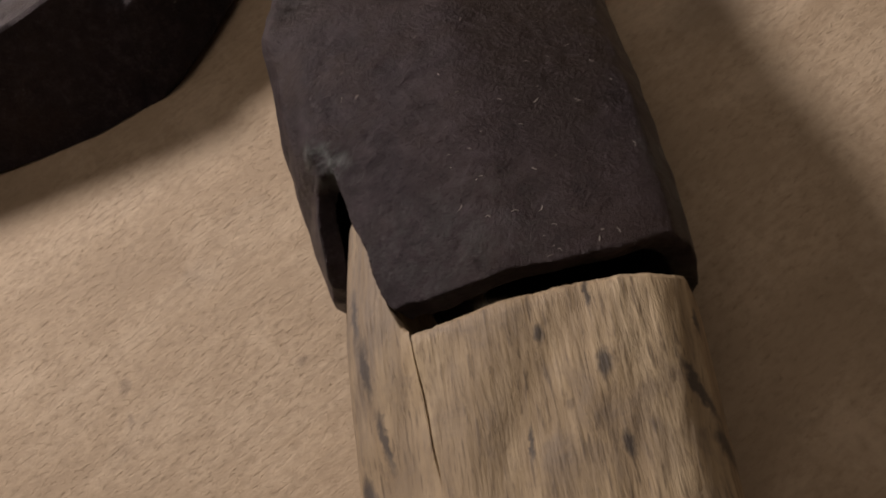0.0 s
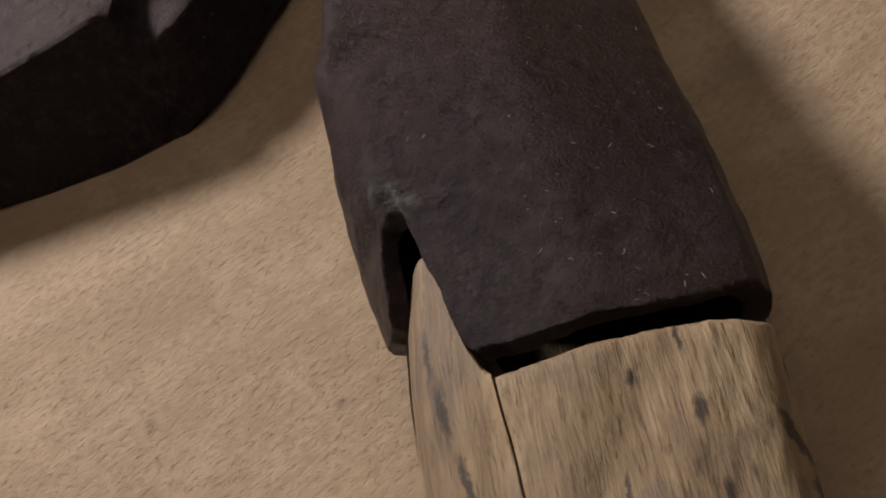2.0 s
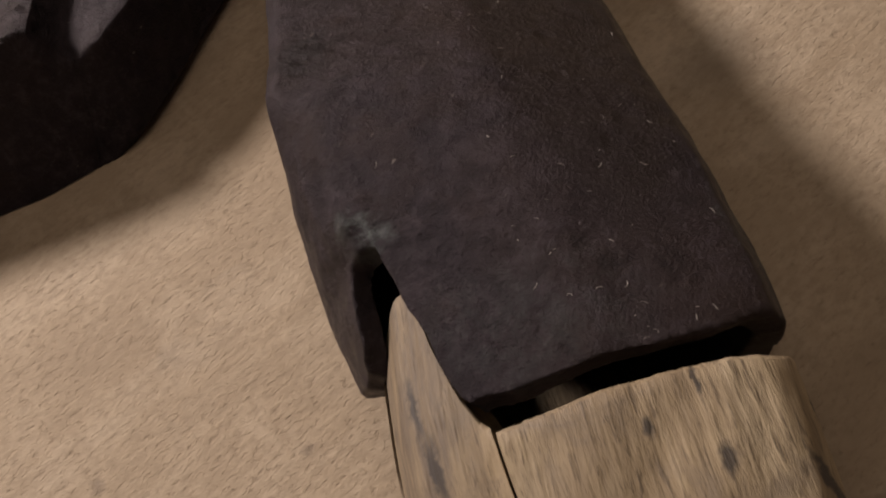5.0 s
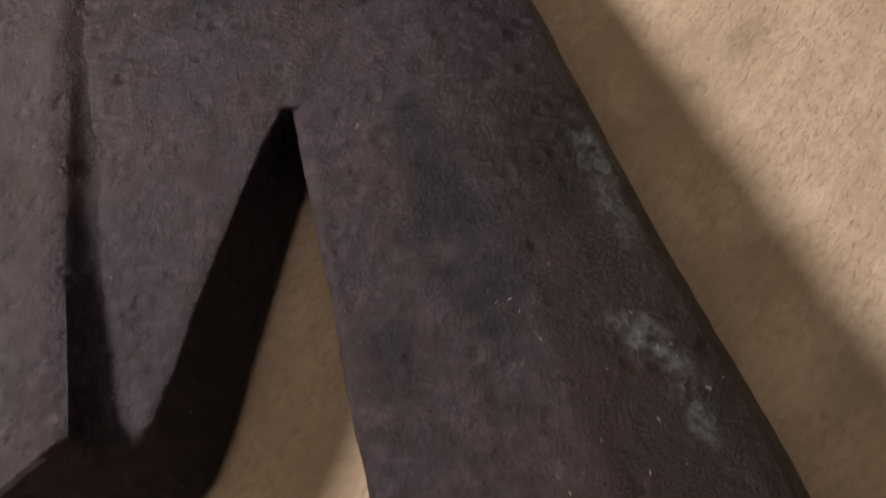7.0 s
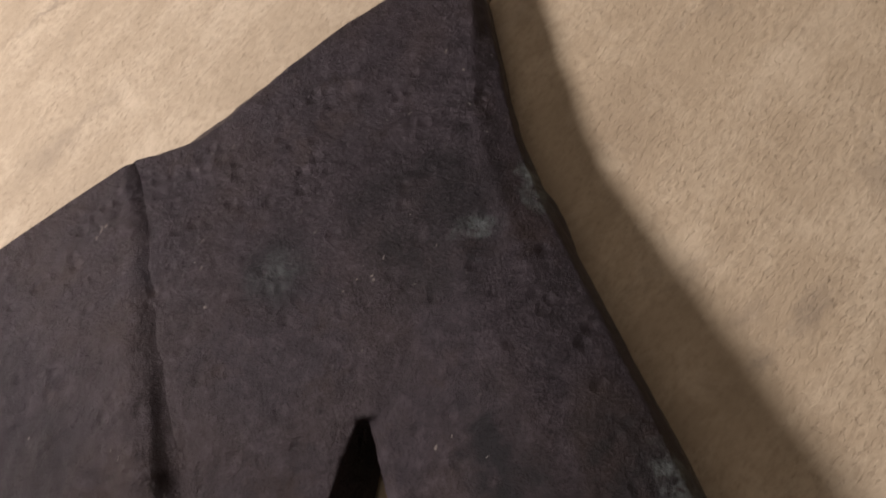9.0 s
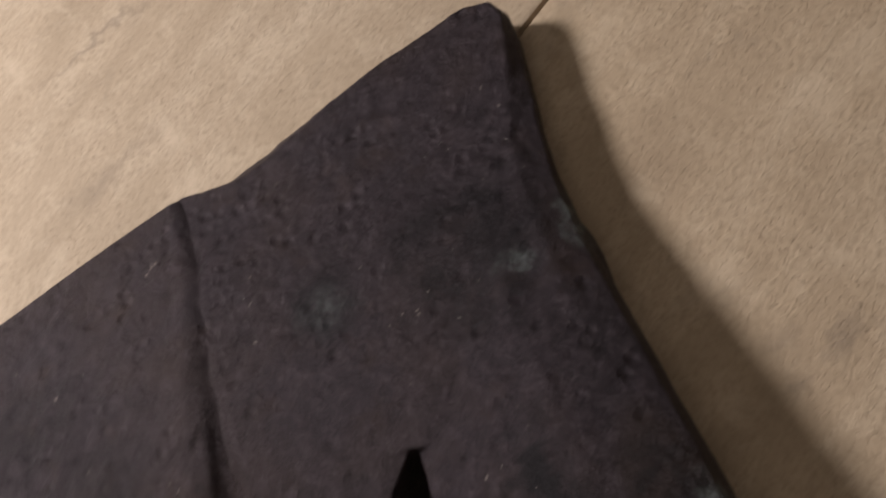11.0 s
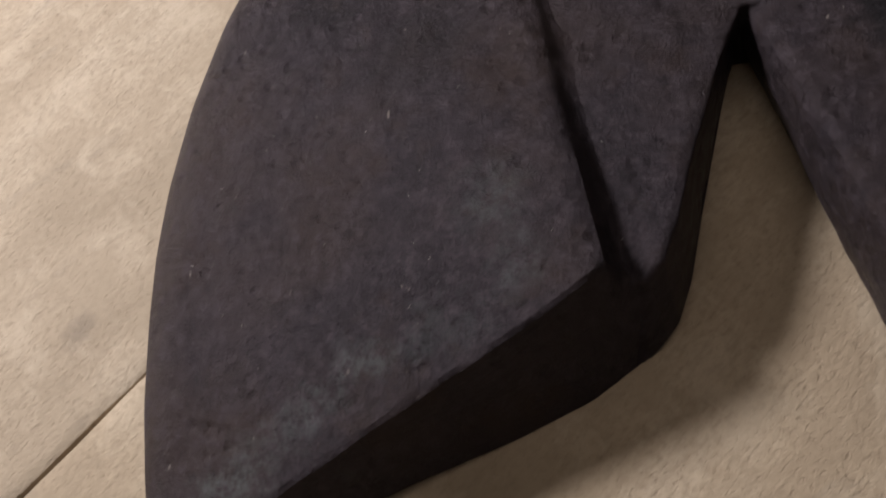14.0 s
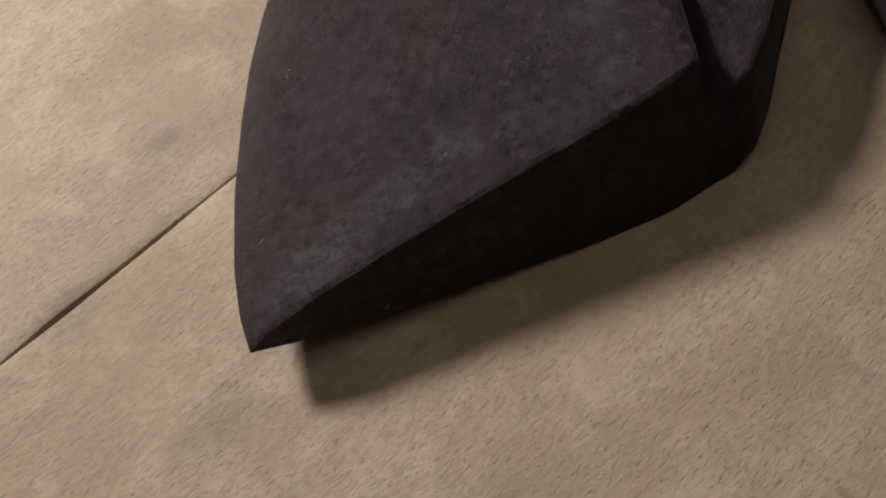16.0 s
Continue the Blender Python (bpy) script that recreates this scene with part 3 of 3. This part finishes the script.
def handle():
    bm = bmesh.new()
    loop = curve(HANDLE_SECTION + HANDLE_SECTION[:1], 301)[:-1]
    for _ in range(4):
        loop = 0.25 * np.roll(loop, 1, 0) + 0.5 * loop + 0.25 * np.roll(loop, -1, 0)
    over = loop[:, 1] > 0.6
    near = over & (abs(loop[:, 0] - 0.30) < 0.3)  # more points beside the crack
    d = (loop[near, 0] - 0.30) / 0.3
    loop[near, 0] = 0.30 + 0.3 * d * (0.15 + 0.85 * abs(d))
    crack = int(np.argmin(np.where(over, abs(loop[:, 0] - 0.30), 9)))

    def end(fx, fz):
        if fz < 0.55:
            return 0.66
        return table(fx, [(0.0, 0.70), (0.03, 0.722), (0.07, 0.740), (0.11, 0.752), (0.135, 0.748), (0.165, 0.715), (0.20, 0.668), (0.235, 0.632), (0.27, 0.607), (0.298, 0.597), (0.302, 0.591), (0.33, 0.595), (0.41, 0.607), (0.555, 0.630), (0.68, 0.647), (0.82, 0.664), (0.945, 0.674), (1.0, 0.685)])

    def point(k, y, shrink=0.0):
        fx, fz = loop[k]
        left, right, high = table(y, HANDLE_LEFT), table(y, HANDLE_RIGHT), table(y, HANDLE_TOP)
        if over[k]:  # the crack wanders along the handle
            seam = table(y, [(0.1, 0.36), (0.48, 0.317), (0.54, 0.306), (0.58, 0.292), (0.64, 0.285)]) + 0.006 * noise.noise(Vector((y * 25, 0, 0)))
            fx = fx + (seam - 0.30) * max(0.0, 1 - abs(fx - 0.30) / 0.3)
        x, z = left + fx * (right - left), fz * high
        cx, cz = 0.5 * (left + right), 0.5 * high
        x, z = cx + (x - cx) * (1 - 0.15 * shrink), cz + (z - cz) * (1 - shrink)
        if over[k]:
            wide = table(y, [(0.44, 0.0), (0.49, 0.35), (0.60, 1.2)])
            z -= 0.03 * wide * max(0.0, 1 - abs(k - crack) / 1.4)
            # the split-off strip lies a little lower than the rest
            z -= (0.015 * max(0.0, (y - 0.55) / 0.2) + 0.003) * (1 if k < crack else 0) * (1 if y > 0.3 else 0)
        z += rough((x * 3, y, z * 3), 6.0, 0.004, 5) + rough((x * 5, y * 0.6, z * 5), 22.0, 0.0012, 2)
        return bm.verts.new((x * DM, y * DM, max(z, 0.001) * DM))

    n = range(len(loop))
    ends = [end(*f) + 0.0015 * noise.noise(Vector((f[0] * 60, f[1] * 9, 1))) for f in loop]
    rows = [[point(k, -4 + s * (ends[k] + 4)) for k in n] for s in np.r_[np.linspace(0, 0.84, 24), np.linspace(0.845, 1, 70)]]
    for on, shrink in ((0.002, 0.008), (0.005, 0.022), (0.006, 0.75), (0.05, 0.85)):
        rows.append([point(k, ends[k] + on, shrink) for k in n])
    skin(bm, rows, close_v=True)
    bm.faces.new(rows[0])
    bm.faces.new(rows[-1][::-1])
    bmesh.ops.recalc_face_normals(bm, faces=bm.faces)
    return part("handle", bm, WOOD, axe, "pale worn ash handle, split along one side", sharp=50)


iron_blade = blade()
iron_socket = socket()
handle()


# ---------------------------------------------------------------- lint caught on the iron
def lint_material():
    m, nt, s = material("pale_lint")
    nt.links.new(ramp(nt, noise_of(nt, coords(nt), 900, 3), (0.3, (0.22, 0.20, 0.18)), (0.7, (0.48, 0.45, 0.42))), s.inputs["Base Color"])
    s.inputs["Roughness"].default_value = 0.7
    return m


def lint(targets):
    """Tiny bent fibres lying on the iron."""
    bpy.context.view_layer.update()
    rng = random.Random(7)
    spots = [(-0.285, 0.822), (-0.198, 0.877), (-0.196, 0.880), (-0.241, 0.869), (-0.168, 0.917), (-0.133, 0.827), (-0.184, 0.690), (-0.238, 0.728), (-0.466, 0.873), (-0.225, 0.985), (-0.320, 0.874), (-0.473, 1.286), (-0.406, 1.251), (-0.671, 1.24), (-0.698, 1.624), (-1.068, 1.429), (-0.964, 1.274), (-0.572, 1.99), (-0.791, 2.205), (-0.645, 2.128), (-1.599, 1.08), (-1.539, 1.996), (-1.357, 1.265)]
    for _ in range(60):
        y = rng.uniform(0.68, 1.35)
        spots.append((table(y, SOCKET_LEFT) + rng.uniform(0.45, 0.96) * (table(y, SOCKET_RIGHT) - table(y, SOCKET_LEFT)), y))
    for _ in range(34):
        spots.append((rng.uniform(-1.75, -0.6), rng.uniform(1.1, 2.2)))
    verts, faces = [], []
    for x, y in spots:
        start = Vector((x * DM, y * DM, 0.1))
        for ob in targets:
            hit, place, normal, _ = ob.ray_cast(start, Vector((0, 0, -1)))
            if hit and normal.z > 0.6:
                break
        else:
            continue
        turn, bend = rng.uniform(0.6, 3.4), rng.uniform(-1.6, 1.6)
        length, thick = rng.uniform(0.00012, 0.0009), rng.uniform(0.000022, 0.00005)
        p, steps, first = place + normal * thick * 0.5, 5, len(verts)
        for k in range(steps):
            way = Vector((math.cos(turn), math.sin(turn), 0))
            way = (way - normal * way.dot(normal)).normalized()
            side = way.cross(normal)
            r = thick * (0.6 if k in (0, steps - 1) else 1.0)
            verts += [p + side * r, p + normal * r, p - side * r, p - normal * r]
            p = p + way * length / (steps - 1)
            turn += bend / steps * 2
        for k in range(steps - 1):
            a = first + 4 * k
            faces += [(a + i, a + (i + 1) % 4, a + 4 + (i + 1) % 4, a + 4 + i) for i in range(4)]
        faces += [(first + 3, first + 2, first + 1, first), tuple(first + 4 * (steps - 1) + i for i in range(4))]
    me = bpy.data.meshes.new("lint")
    me.from_pydata(verts, [], faces)
    return tagged(part_of("lint", me, lint_material(), None), "tiny pale lint fibres caught on dark iron", "lint", kind="stuff")


lint([iron_socket, iron_blade])


# ---------------------------------------------------------------- boards and room
def box(bm, x0, y0, z0, x1, y1, z1):
    bmesh.ops.create_cube(bm, size=1, matrix=Matrix.LocRotScale(((x0 + x1) / 2, (y0 + y1) / 2, (z0 + z1) / 2), None, (x1 - x0, y1 - y0, z1 - z0)))


def slab(name, label, x0, y0, z0, x1, y1, z1, mat):
    bm = bmesh.new()
    box(bm, x0, y0, z0, x1, y1, z1)
    return tagged(part(name, bm, mat, None, label, smooth=False), label, name.split("_")[0], kind="structure")


floor = slab("floor", "plain floor under the display boards", -1.6, -1.6, -0.12, 1.4, 1.6, -0.03, PLASTER)
slab("wall_north", "plain plaster wall closing the room", -1.6, 1.6, -0.12, 1.4, 1.7, 1.9, PLASTER)
slab("wall_south", "plain plaster wall closing the room", -1.6, -1.7, -0.12, 1.4, -1.6, 1.9, PLASTER)
slab("wall_west", "plain plaster wall closing the room", -1.7, -1.7, -0.12, -1.6, 1.7, 1.9, PLASTER)
slab("wall_east", "plain plaster wall closing the room", 1.4, -1.7, -0.12, 1.5, 1.7, 1.9, PLASTER)
slab("ceiling", "plain plaster ceiling closing the room", -1.7, -1.7, 1.9, 1.5, 1.7, 2.0, PLASTER)


def plank(width, length, seed):
    """A raw board along its own x, top face at z = 0, with worn long edges."""
    bm = bmesh.new()
    rows = []
    xs = np.linspace(-length / 2, length / 2, 260)
    prof = [(0.0, -0.028), (0.0, -0.0008), (0.0002, -0.0002), (0.0006, 0.0)] + [(f * width, 0.0) for f in np.linspace(0.01, 0.99, 12)] + [(width - 0.0006, 0.0), (width - 0.0002, -0.0002), (width, -0.0008), (width, -0.028)]
    for x in xs:
        row = []
        for k, (w, z) in enumerate(prof):
            j = 0.0005 * noise.noise(Vector((x * 60, seed, 0 if k < 8 else 5))) + 0.0004 * noise.noise(Vector((x * 11, seed, 0 if k < 8 else 5)))
            row.append(bm.verts.new((x, w + (j if k < 4 or k > len(prof) - 5 else 0), z)))
        rows.append(row)
    skin(bm, rows, close_v=True)
    bm.faces.new(rows[0][::-1])
    bm.faces.new(rows[-1])
    bmesh.ops.recalc_face_normals(bm, faces=bm.faces)
    return bm


SEAM = math.atan2(2.56 - 0.77, -0.58 + 2.20)
ALONG = Matrix.Translation((-0.139, 0.1665, 0)) @ Matrix.Rotation(SEAM, 4, "Z")
for n, (start, width) in enumerate([(-0.60, 0.299), (-0.30, 0.2996), (0.0004, 0.30), (0.301, 0.30)]):
    bm = plank(width, 1.6, n * 3.7)
    bm.transform(ALONG @ Matrix.Translation((0, start, 0)))
    part("plank", bm, *((PALE_BOARD, floor, "pale raw sawn board") if start > -0.1 else (BOARD, floor, "tan raw sawn board")), sharp=30)
